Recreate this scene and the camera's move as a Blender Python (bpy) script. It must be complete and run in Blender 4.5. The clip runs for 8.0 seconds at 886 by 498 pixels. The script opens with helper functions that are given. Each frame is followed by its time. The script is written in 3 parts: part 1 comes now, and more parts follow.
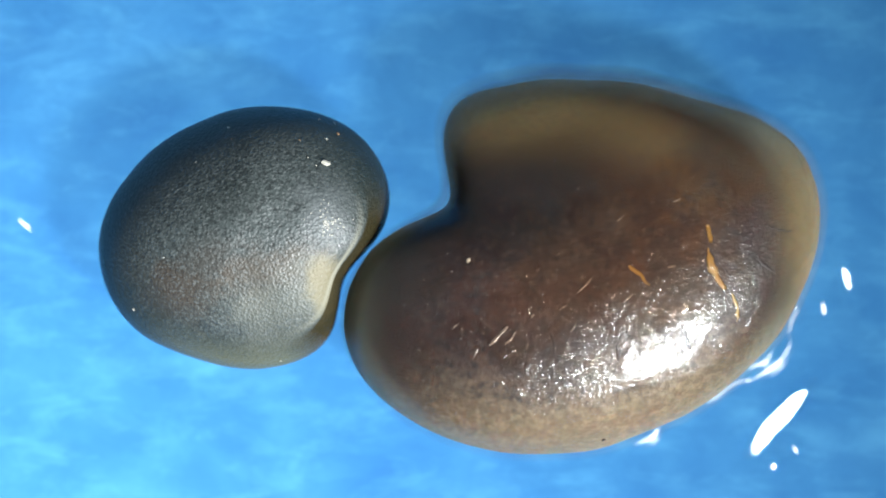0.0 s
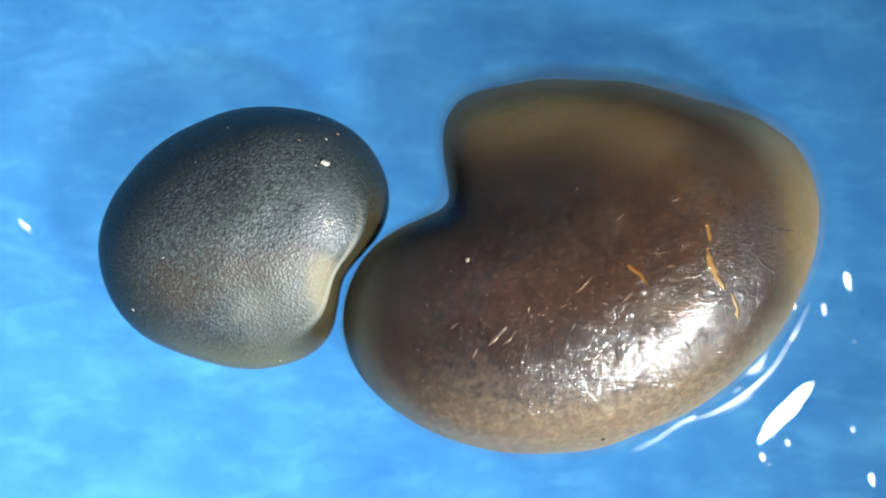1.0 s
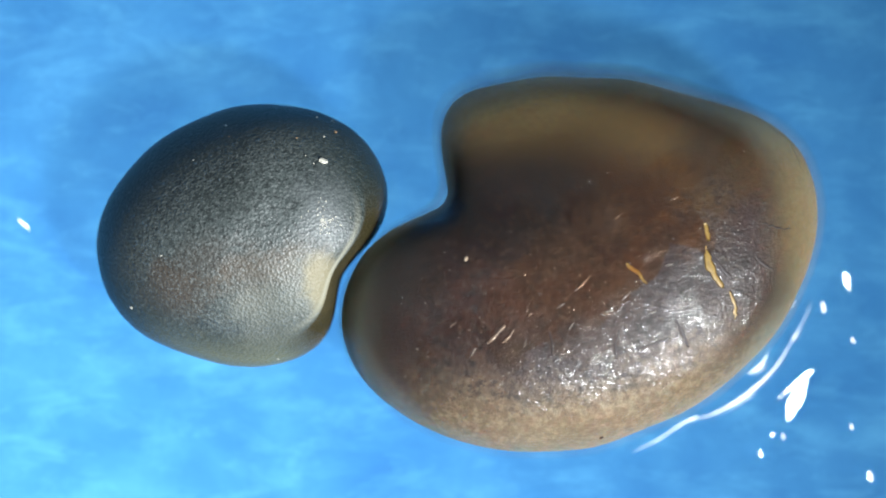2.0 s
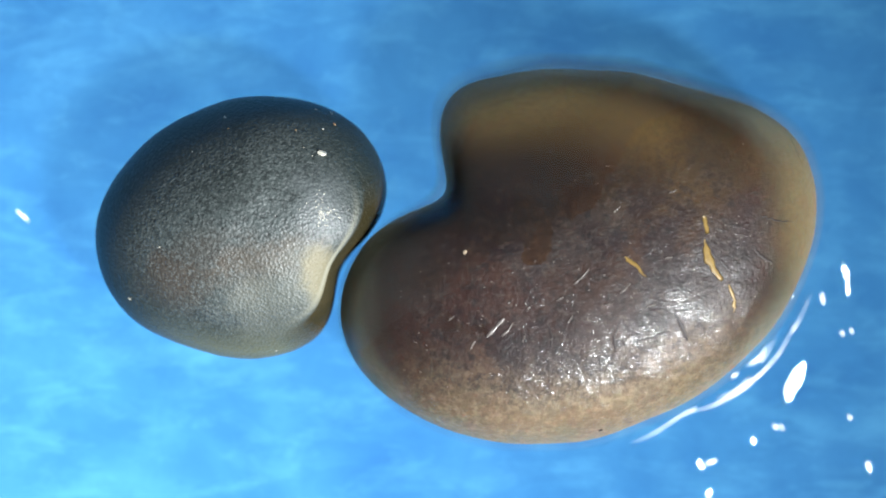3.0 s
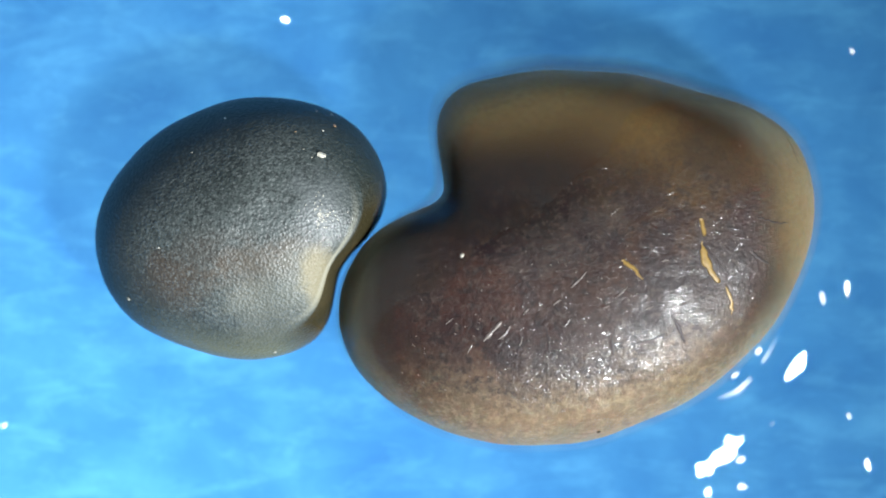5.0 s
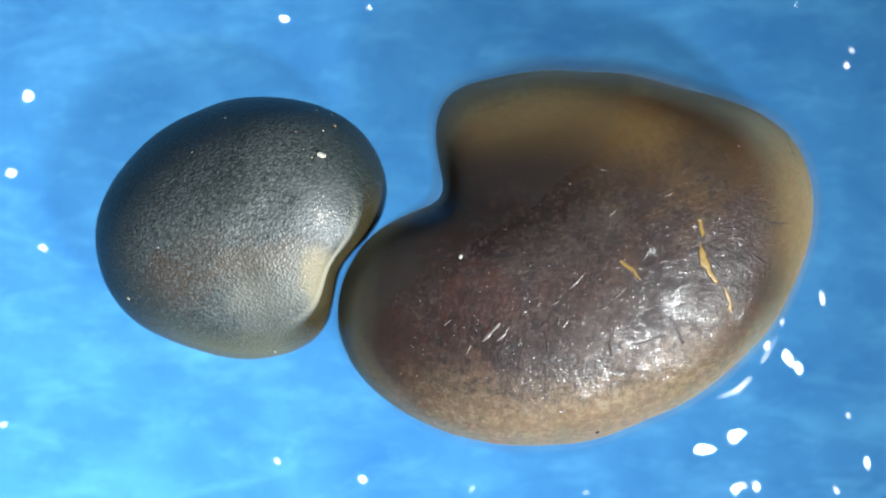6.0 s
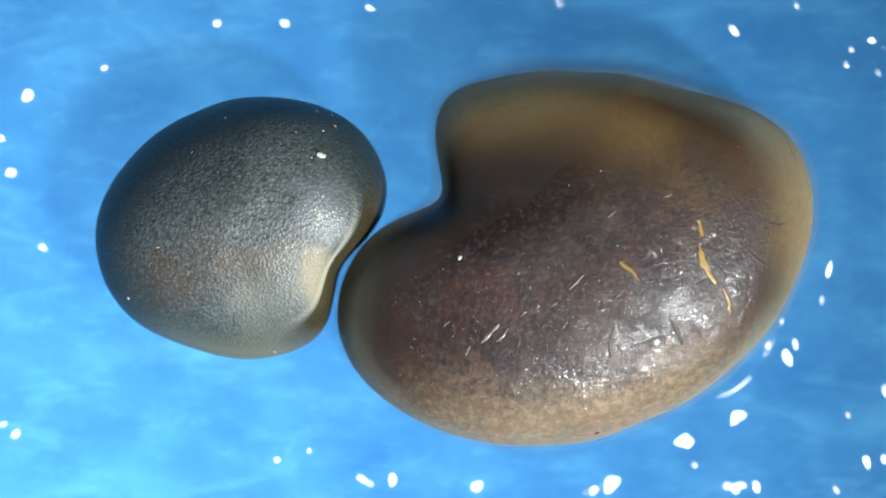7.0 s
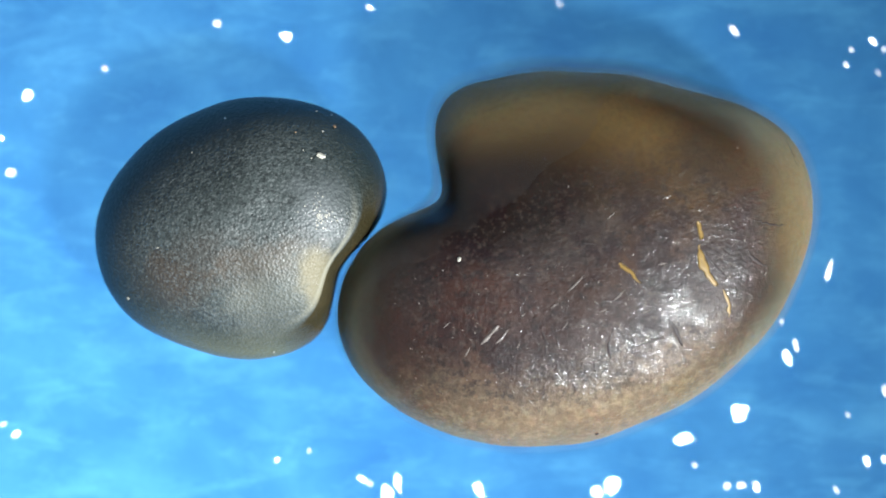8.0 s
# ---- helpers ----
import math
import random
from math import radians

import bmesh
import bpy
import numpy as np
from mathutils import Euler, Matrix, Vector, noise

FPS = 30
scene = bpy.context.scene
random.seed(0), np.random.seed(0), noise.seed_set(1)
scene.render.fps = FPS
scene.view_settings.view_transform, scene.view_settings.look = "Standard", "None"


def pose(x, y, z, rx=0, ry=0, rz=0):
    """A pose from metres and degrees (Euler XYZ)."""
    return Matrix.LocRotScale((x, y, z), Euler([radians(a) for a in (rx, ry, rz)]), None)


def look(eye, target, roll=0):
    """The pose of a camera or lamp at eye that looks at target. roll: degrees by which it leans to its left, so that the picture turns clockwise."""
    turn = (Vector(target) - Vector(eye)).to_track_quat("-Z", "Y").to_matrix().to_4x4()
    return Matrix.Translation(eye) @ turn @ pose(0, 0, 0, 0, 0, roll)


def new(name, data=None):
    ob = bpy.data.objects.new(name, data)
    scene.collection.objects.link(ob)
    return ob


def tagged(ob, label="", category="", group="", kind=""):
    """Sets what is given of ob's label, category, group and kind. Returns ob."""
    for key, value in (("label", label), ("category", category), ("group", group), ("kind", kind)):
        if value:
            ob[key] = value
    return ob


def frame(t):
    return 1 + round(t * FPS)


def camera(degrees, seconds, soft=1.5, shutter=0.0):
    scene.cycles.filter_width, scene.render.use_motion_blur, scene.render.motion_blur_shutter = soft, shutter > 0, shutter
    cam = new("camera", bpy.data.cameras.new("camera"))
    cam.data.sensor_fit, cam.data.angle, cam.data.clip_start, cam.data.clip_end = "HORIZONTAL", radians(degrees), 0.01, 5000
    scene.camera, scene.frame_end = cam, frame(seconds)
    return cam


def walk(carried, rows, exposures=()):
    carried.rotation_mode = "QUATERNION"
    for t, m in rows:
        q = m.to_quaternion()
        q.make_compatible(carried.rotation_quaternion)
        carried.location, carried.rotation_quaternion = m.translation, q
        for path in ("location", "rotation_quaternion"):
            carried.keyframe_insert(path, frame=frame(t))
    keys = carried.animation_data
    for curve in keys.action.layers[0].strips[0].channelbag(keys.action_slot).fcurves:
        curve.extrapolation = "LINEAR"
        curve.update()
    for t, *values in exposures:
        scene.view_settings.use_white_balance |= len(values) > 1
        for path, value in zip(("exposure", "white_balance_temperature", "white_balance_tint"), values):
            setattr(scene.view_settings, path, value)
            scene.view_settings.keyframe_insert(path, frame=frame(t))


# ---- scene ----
from mathutils.bvhtree import BVHTree

# A microscope view of about 12.5 mm across: two seeds on a wet blue sheet. 1 unit = 1 m.
MM = 0.001
FIELD = 16.0                                  # degrees across
HIGH = 6.272 * MM / math.tan(radians(FIELD / 2))   # lens above the sheet
cam = camera(FIELD, 8.0, soft=1.6)
cam.data.dof.use_dof = True                   # the microscope's shallow focus, on the face of the dry seed
cam.data.dof.focus_distance = HIGH - 2.0 * MM
cam.data.dof.aperture_fstop = 80.0

CAM = [(0.0, 0, 0), (0.9, 0.002, 0), (1.4, 0.018, 0.0), (1.7, 0.021, -0.004), (2.8, 0.045, -0.165), (3.0, 0.046, -0.168),
       (4.5, 0.055, -0.182), (6.0, 0.068, -0.200), (8.0, 0.073, -0.206)]
walk(cam, [(t, pose(x * MM, y * MM, HIGH)) for t, x, y in CAM])

# ---- light: the instrument's lamps and a dim room ----
world = bpy.data.worlds.new("room")
scene.world = world
world.use_nodes = True
world.node_tree.nodes["Background"].inputs[0].default_value = (0.72, 0.88, 1.0, 1)
world.node_tree.nodes["Background"].inputs[1].default_value = 0.23


def lamp(name, azimuth, tilt, far, radius, watts, colour, aim=(0, 0, 0), cone=60, blend=0.6):
    data = bpy.data.lights.new(name, "SPOT")
    data.energy, data.color, data.shadow_soft_size = watts, colour, radius * MM
    data.spot_size, data.spot_blend = radians(cone), blend
    a, b = radians(azimuth), radians(tilt)
    eye = Vector((math.cos(a) * math.sin(b), math.sin(a) * math.sin(b), math.cos(b))) * far * MM
    aim = Vector(aim) * MM
    ob = new(name, data)
    ob.matrix_world = look(eye + aim, aim)
    return tagged(ob, kind="structure")


KEY_AZ, KEY_TILT, KEY_FAR, KEY_AIM = -42, 43, 70, Vector((-2.0, -1.5, 0))      # degrees, mm
lamp("lamp_key", KEY_AZ, KEY_TILT, KEY_FAR, 5.0, 0.50, (0.93, 0.985, 1.0), aim=KEY_AIM, cone=27, blend=1.0)
# the stage lamp shines up through the translucent sheet, strongest towards one corner
lamp("lamp_stage", -135, 172, 60, 8.0, 0.400, (1.0, 0.955, 0.965), aim=(-5.9, -5.1, 0), cone=23, blend=1.0)


# ---- materials ----
class Nodes:
    """A node material with a short way to write its graph."""

    def __init__(self, name):
        self.m = bpy.data.materials.new(name)
        self.m.use_nodes = True
        self.t = self.m.node_tree
        self.b = self.t.nodes["Principled BSDF"]
        self.out = self.t.nodes["Material Output"]
        tc = self.t.nodes.new("ShaderNodeTexCoord")
        self.co = tc.outputs["Object"]

    def link(self, a, b):
        if hasattr(a, "is_linked"):
            self.t.links.new(a, b)
        else:
            b.default_value = a

    def noise(self, scale, detail=4, rough=0.55, warp=0.0, stretch=None):
        n = self.t.nodes.new("ShaderNodeTexNoise")
        n.inputs["Scale"].default_value, n.inputs["Detail"].default_value = scale, detail
        n.inputs["Roughness"].default_value, n.inputs["Distortion"].default_value = rough, warp
        self.link(self.moved(stretch) if stretch else self.co, n.inputs["Vector"])
        return n.outputs["Fac"]

    def moved(self, stretch):
        angle, sx, sy = stretch
        g = self.t.nodes.new("ShaderNodeMapping")
        g.inputs["Rotation"].default_value = (0, 0, radians(angle))
        g.inputs["Scale"].default_value = (sx, sy, 1)
        self.link(self.co, g.inputs["Vector"])
        return g.outputs[0]

    def cells(self, scale, feature="F1", stretch=None):
        n = self.t.nodes.new("ShaderNodeTexVoronoi")
        n.feature = feature
        n.inputs["Scale"].default_value = scale
        self.link(self.moved(stretch) if stretch else self.co, n.inputs["Vector"])
        return n.outputs["Distance"]

    def ramp(self, fac, *stops):
        r = self.t.nodes.new("ShaderNodeValToRGB")
        e = r.color_ramp.elements
        while len(e) < len(stops):
            e.new(0.5)
        for k, (p, c) in zip(e, stops):
            k.position, k.color = p, (*c, 1) if hasattr(c, "__len__") else (c, c, c, 1)
        self.link(fac, r.inputs[0])
        return r.outputs[0]

    def mix(self, fac, a, b, kind="MIX"):
        x = self.t.nodes.new("ShaderNodeMix")
        x.data_type, x.blend_type = "RGBA", kind
        self.link(fac, x.inputs[0])
        for value, socket in ((a, x.inputs[6]), (b, x.inputs[7])):
            self.link((*value, 1) if isinstance(value, tuple) and len(value) == 3 else value, socket)
        return x.outputs[2]

    def math(self, op, a, b=0.0, clamp=False):
        x = self.t.nodes.new("ShaderNodeMath")
        x.operation, x.use_clamp = op, clamp
        self.link(a, x.inputs[0]), self.link(b, x.inputs[1])
        return x.outputs[0]

    def near(self, x, y, rx, ry, turn=0.0, soft=None):
        """1 at a place in the object's plan, in mm, falling to 0 at an ellipse round it, with a ragged edge."""
        g = self.t.nodes.new("ShaderNodeMapping")
        g.vector_type = "TEXTURE"
        g.inputs["Location"].default_value = (x * MM, y * MM, 0)
        g.inputs["Rotation"].default_value = (0, 0, radians(turn))
        g.inputs["Scale"].default_value = (rx * MM, ry * MM, 1)
        self.link(self.co, g.inputs["Vector"])
        flat = self.t.nodes.new("ShaderNodeVectorMath")
        flat.operation = "MULTIPLY"
        flat.inputs[1].default_value = (1, 1, 0)
        self.link(g.outputs[0], flat.inputs[0])
        l = self.t.nodes.new("ShaderNodeVectorMath")
        l.operation = "LENGTH"
        self.link(flat.outputs[0], l.inputs[0])
        d = l.outputs["Value"]
        if soft:
            d = self.math("ADD", d, self.math("MULTIPLY", self.math("SUBTRACT", soft, 0.5), 1.6))
        r = self.t.nodes.new("ShaderNodeMapRange")
        r.interpolation_type = "SMOOTHSTEP"
        r.inputs[1].default_value, r.inputs[2].default_value = 1.0, 0.25
        self.link(d, r.inputs[0])
        return r.outputs[0]

    def field(self, name):
        a = self.t.nodes.new("ShaderNodeAttribute")
        a.attribute_name = name
        return a.outputs["Fac"]

    def bump(self, height, strength, distance, under=None):
        b = self.t.nodes.new("ShaderNodeBump")
        b.inputs["Strength"].default_value, b.inputs["Distance"].default_value = strength, distance * MM
        self.link(height, b.inputs["Height"])
        if under:
            self.link(under, b.inputs["Normal"])
        return b.outputs[0]

    def surface(self, colour, rough, normal=None, **more):
        self.link((*colour, 1) if isinstance(colour, tuple) else colour, self.b.inputs["Base Color"])
        self.link(rough, self.b.inputs["Roughness"])
        if normal:
            self.link(normal, self.b.inputs["Normal"])
        for key, value in more.items():
            self.link(value, self.b.inputs[key.replace("_", " ")])
        return self.m


def blue_sheet_material():
    n = Nodes("blue_sheet")
    clouds = n.noise(620, 5, 0.60, 0.4)
    fibre = n.noise(1500, 5, 0.62, 0.5, (-14, 0.5, 1.35))
    tuft = n.noise(2300, 4, 0.62, 0.5, (62, 0.55, 1.3))
    fine = n.noise(9000, 3, 0.6)
    c = n.ramp(clouds, (0.30, (0.045, 0.218, 0.52)), (0.52, (0.060, 0.276, 0.60)), (0.70, (0.078, 0.33, 0.67)))
    c = n.mix(n.ramp(fibre, (0.49, 0.0), (0.72, 0.50)), c, (0.125, 0.46, 0.80))
    c = n.mix(n.ramp(tuft, (0.54, 0.0), (0.74, 0.35)), c, (0.130, 0.46, 0.78))
    c = n.mix(n.ramp(n.noise(1300, 4, 0.6, 0.3), (0.34, 0.30), (0.50, 0.0)), c, (0.040, 0.205, 0.52))
    low = n.bump(fibre, 0.25, 0.05)
    n.surface(c, n.ramp(clouds, (0.3, 0.30), (0.7, 0.48)), n.bump(fine, 0.2, 0.008, low), Specular_IOR_Level=0.2)
    glow, both = n.t.nodes.new("ShaderNodeBsdfTranslucent"), n.t.nodes.new("ShaderNodeMixShader")
    n.link(c, glow.inputs["Color"])
    n.link(0.80, both.inputs[0]), n.link(n.b.outputs[0], both.inputs[1]), n.link(glow.outputs[0], both.inputs[2])
    n.link(both.outputs[0], n.out.inputs["Surface"])
    return n.m


def water_material(name="water", gloss=0.02, bump=0.0):
    """Clear water: the light goes through, and a share of it is mirrored at the surface."""
    n = Nodes(name)
    clear, shine = n.t.nodes.new("ShaderNodeBsdfTransparent"), n.t.nodes.new("ShaderNodeBsdfGlossy")
    shine.inputs["Roughness"].default_value = gloss
    if bump:
        n.link(n.bump(n.noise(8000, 3, 0.5), bump, 0.02), shine.inputs["Normal"])
    x = n.t.nodes.new("ShaderNodeMixShader")
    n.link(0.035, x.inputs[0]), n.link(clear.outputs[0], x.inputs[1]), n.link(shine.outputs[0], x.inputs[2])
    n.link(x.outputs[0], n.out.inputs["Surface"])
    return n.m


def grey_seed_material():
    n = Nodes("grey_seed_coat")
    grain = n.cells(24000)
    speck = n.noise(17000, 3, 0.65)
    cloud = n.noise(900, 4, 0.6, 0.4)
    blotch = n.noise(2400, 4, 0.6, 0.4)
    c = n.ramp(cloud, (0.30, (0.040, 0.052, 0.048)), (0.50, (0.064, 0.079, 0.077)), (0.70, (0.098, 0.116, 0.115)))
    c = n.mix(n.ramp(speck, (0.36, 0.8), (0.58, 0.0)), c, (0.012, 0.015, 0.015))
    c = n.mix(n.math("MULTIPLY", n.near(-0.45, -0.45, 1.0, 0.55, 20, blotch), 0.45), c, (0.056, 0.038, 0.026))
    c = n.mix(n.math("MULTIPLY", n.near(-0.9, -0.75, 0.9, 0.5, -30, blotch), 0.45), c, (0.075, 0.050, 0.032))
    c = n.mix(n.math("MULTIPLY", n.near(0.55, -0.45, 1.1, 0.5, 15, blotch), 0.50), c, (0.120, 0.085, 0.056))
    c = n.mix(n.math("MULTIPLY", n.near(0.75, -0.95, 1.3, 0.8, 20, blotch), 0.60), c, (0.150, 0.155, 0.130))
    # the sheen at the right of the face, painted as a paler patch
    c = n.mix(n.math("MULTIPLY", n.near(1.25, 0.30, 0.6, 0.7, 10, blotch), 0.55), c, (0.150, 0.165, 0.170))
    c = n.mix(n.ramp(n.noise(21000, 2, 0.7), (0.52, 0.0), (0.66, 0.55)), c, (0.170, 0.188, 0.185))
    # the lower margin is thin and olive; the pale yellow patch lies where the furrow ends
    olive = n.math("MULTIPLY", n.ramp(n.field("edge"), (0.72, 0.0), (0.93, 0.9)), n.near(0.1, -2.0, 2.4, 1.5, -8))
    c = n.mix(olive, c, (0.125, 0.120, 0.060))
    # shade round the upper and side rim, put into the colour
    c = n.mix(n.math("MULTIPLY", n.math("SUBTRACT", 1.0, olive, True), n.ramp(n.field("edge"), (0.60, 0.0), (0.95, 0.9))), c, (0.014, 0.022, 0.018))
    patch = n.near(1.16, -0.62, 0.30, 0.52, -14, blotch)
    c = n.mix(n.math("MULTIPLY", patch, 0.6), c, (0.30, 0.255, 0.150))
    c = n.mix(n.ramp(n.field("ridge"), (0.1, 0.0), (0.9, 0.8)), c, (0.32, 0.31, 0.25))
    c = n.mix(n.ramp(n.field("wall"), (0.2, 0.0), (0.8, 0.92)), c, n.mix(n.ramp(cloud, (0.4, 0.0), (0.6, 1.0)), (0.030, 0.024, 0.010), (0.060, 0.042, 0.016)))
    low = n.bump(n.math("ADD", grain, n.math("MULTIPLY", speck, 0.8)), 0.65, 0.013, n.bump(blotch, 0.12, 0.04))
    rough = n.ramp(speck, (0.3, 0.42), (0.7, 0.60))
    shine = n.math("SUBTRACT", n.math("SUBTRACT", 0.95, n.math("MULTIPLY", n.field("edge"), 0.35)), n.math("ADD", n.math("MULTIPLY", n.near(1.2, -0.6, 0.6, 0.8), 0.5), n.math("MULTIPLY", n.math("ADD", n.field("ridge"), n.field("wall"), True), 0.7)), True)
    spot = n.near(1.28, 0.18, 0.62, 0.62, 0, blotch)
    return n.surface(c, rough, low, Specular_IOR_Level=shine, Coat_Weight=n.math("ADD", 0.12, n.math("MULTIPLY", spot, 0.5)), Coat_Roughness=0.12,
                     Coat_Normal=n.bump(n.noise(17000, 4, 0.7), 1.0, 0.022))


def brown_colour(n):
    cloud = n.noise(700, 5, 0.6, 0.5)
    patch = n.noise(1500, 4, 0.6, 0.3)
    grain = n.noise(14000, 3, 0.65)
    c = n.ramp(cloud, (0.34, (0.014, 0.007, 0.007)), (0.50, (0.028, 0.0105, 0.0085)), (0.64, (0.048, 0.0185, 0.0125)))
    c = n.mix(n.math("MULTIPLY", n.near(0.75, 0.15, 1.9, 0.9, 20, cloud), 0.45), c, (0.040, 0.019, 0.010))
    c = n.mix(n.math("MULTIPLY", n.near(0.2, 1.75, 3.0, 1.1, -12), 0.85), c, (0.140, 0.090, 0.028))
    c = n.mix(n.math("MULTIPLY", n.near(1.2, 0.25, 0.8, 0.6, 30, patch), 0.75), c, (0.070, 0.027, 0.009))
    c = n.mix(n.math("MULTIPLY", n.near(0.9, 1.15, 1.9, 1.0, -15), 0.75), c, (0.075, 0.040, 0.014))
    # the shade in the furrow's hollow is deepened in the coat's colour
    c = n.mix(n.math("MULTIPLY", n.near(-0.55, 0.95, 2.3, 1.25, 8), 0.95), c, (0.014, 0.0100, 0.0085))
    c = n.mix(n.math("MULTIPLY", n.near(1.9, 1.45, 1.0, 0.6, -35, patch), 0.65), c, (0.036, 0.023, 0.015))
    c = n.mix(n.math("MULTIPLY", n.near(2.6, 0.65, 0.55, 0.6, 0, patch), 0.80), c, (0.026, 0.011, 0.012))
    c = n.mix(n.math("MULTIPLY", n.near(-1.4, -0.9, 1.3, 0.75, 0, patch), 0.55), c, (0.040, 0.014, 0.011))
    c = n.mix(n.math("MULTIPLY", n.near(0.1, 0.35, 1.5, 0.5, 25, patch), 0.6), c, (0.046, 0.034, 0.030))
    c = n.mix(n.math("MULTIPLY", n.near(-2.6, -0.1, 1.5, 1.3, 40, cloud), 0.75), c, (0.034, 0.029, 0.025))
    # paler tan lower margin, partly its own colour, partly the lit side painted in
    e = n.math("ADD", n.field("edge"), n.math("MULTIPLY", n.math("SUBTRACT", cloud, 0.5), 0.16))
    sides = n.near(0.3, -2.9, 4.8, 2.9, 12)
    # olive glassy rim all round, painted paler for the light shining through
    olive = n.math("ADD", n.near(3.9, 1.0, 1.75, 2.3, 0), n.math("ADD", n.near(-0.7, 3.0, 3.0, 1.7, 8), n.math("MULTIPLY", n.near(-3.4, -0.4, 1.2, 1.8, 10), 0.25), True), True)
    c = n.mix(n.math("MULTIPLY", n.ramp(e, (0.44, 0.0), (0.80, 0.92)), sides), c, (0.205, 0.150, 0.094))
    c = n.mix(n.math("MULTIPLY", n.ramp(e, (0.68, 0.0), (0.96, 0.90)), olive), c, (0.280, 0.215, 0.112))
    c = n.mix(n.ramp(e, (0.89, 0.0), (1.0, 0.55)), c, (0.24, 0.228, 0.155))
    c = n.mix(n.ramp(grain, (0.34, 0.25), (0.60, 0.0)), c, (0.030, 0.014, 0.009))
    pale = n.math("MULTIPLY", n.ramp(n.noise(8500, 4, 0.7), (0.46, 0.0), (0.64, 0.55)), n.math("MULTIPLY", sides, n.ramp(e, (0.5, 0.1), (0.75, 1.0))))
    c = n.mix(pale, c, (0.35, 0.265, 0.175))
    return c, grain, n.ramp(e, (0.66, 0.10), (0.92, 0.95))


def brown_seed_material():
    n = Nodes("brown_seed_coat")
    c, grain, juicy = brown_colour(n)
    pits = n.noise(7500, 5, 0.7)
    bare = n.math("SUBTRACT", 1.0, n.near(-0.3, 2.3, 4.2, 1.9, -6), True)      # the upper lobe keeps a smooth skin
    dry = n.noise(1250, 5, 0.62, 0.6)
    c = n.mix(n.math("MULTIPLY", n.ramp(n.field("edge"), (0.50, 1.0), (0.80, 0.0)), n.math("MULTIPLY", bare, n.ramp(dry, (0.42, 0.85), (0.56, 0.0)))), c, (0.012, 0.0045, 0.0060))
    face = n.math("MULTIPLY", bare, n.ramp(n.field("edge"), (0.66, 1.0), (0.86, 0.0)))
    c = n.mix(n.math("MULTIPLY", face, n.ramp(pits, (0.38, 0.75), (0.50, 0.0))), c, (0.010, 0.006, 0.006))
    c = n.mix(n.math("MULTIPLY", face, n.ramp(n.noise(13000, 3, 0.65), (0.52, 0.0), (0.66, 0.40))), c, (0.088, 0.062, 0.050))
    creases = n.noise(3600, 4, 0.65, 0.7, (40, 0.5, 1.5))
    low = n.bump(creases, 0.07, 0.06)
    low = n.bump(n.math("MULTIPLY", bare, n.noise(18000, 4, 0.7)), 0.8, 0.018, low)
    torn = n.math("MULTIPLY", n.noise(4600, 3, 0.6, 0.5, (35, 0.6, 1.4)), 1.1)
    spark = n.bump(n.math("ADD", torn, n.noise(12000, 3, 0.65)), 1.0, 0.0240)
    rough = n.ramp(pits, (0.36, 0.58), (0.62, 0.42))
    shiny = n.math("MULTIPLY", n.ramp(n.noise(3400, 4, 0.7, 0.4), (0.45, 0.10), (0.58, 0.85)), n.math("ADD", n.math("MULTIPLY", n.near(0.4, -0.5, 4.2, 3.0, 20), 0.70), n.near(0.9, -1.3, 2.2, 1.0, 22, pits), True))
    return n.surface(c, rough, n.bump(n.math("MULTIPLY", bare, grain), 0.3, 0.012, low), Specular_IOR_Level=n.math("MULTIPLY", n.ramp(n.field("edge"), (0.72, 0.33), (0.9, 0.16)), n.math("SUBTRACT", 1.0, n.math("MULTIPLY", n.near(-0.7, 1.15, 2.2, 1.2, 8), 0.85))),
                     Coat_Weight=shiny, Coat_Roughness=0.11, Coat_IOR=1.7, Coat_Normal=spark, Subsurface_Weight=juicy, Subsurface_Scale=0.0011)


def film_material():
    """Clear water stained brown where it stands deepest over the seed's face; its surface mirrors the lamp in a fine broken grain."""
    n = Nodes("stained_water")
    clear, shine, x = (n.t.nodes.new(k) for k in ("ShaderNodeBsdfTransparent", "ShaderNodeBsdfGlossy", "ShaderNodeMixShader"))
    cloud = n.noise(1300, 4, 0.6, 0.4)
    stain = n.near(0.5, 0.1, 2.9, 1.6, 20, cloud)
    n.link(n.mix(stain, (0.985, 0.98, 0.97), (0.98, 0.80, 0.64)), clear.inputs["Color"])
    lumps = n.math("ADD", n.math("MULTIPLY", n.noise(4500, 3, 0.6), 0.8), n.noise(11500, 3, 0.6))
    n.link(n.bump(lumps, 1.0, 0.0185), shine.inputs["Normal"])
    shine.inputs["Roughness"].default_value = 0.10
    n.link(0.06, x.inputs[0]), n.link(clear.outputs[0], x.inputs[1]), n.link(shine.outputs[0], x.inputs[2])
    n.link(x.outputs[0], n.out.inputs["Surface"])
    return n.m


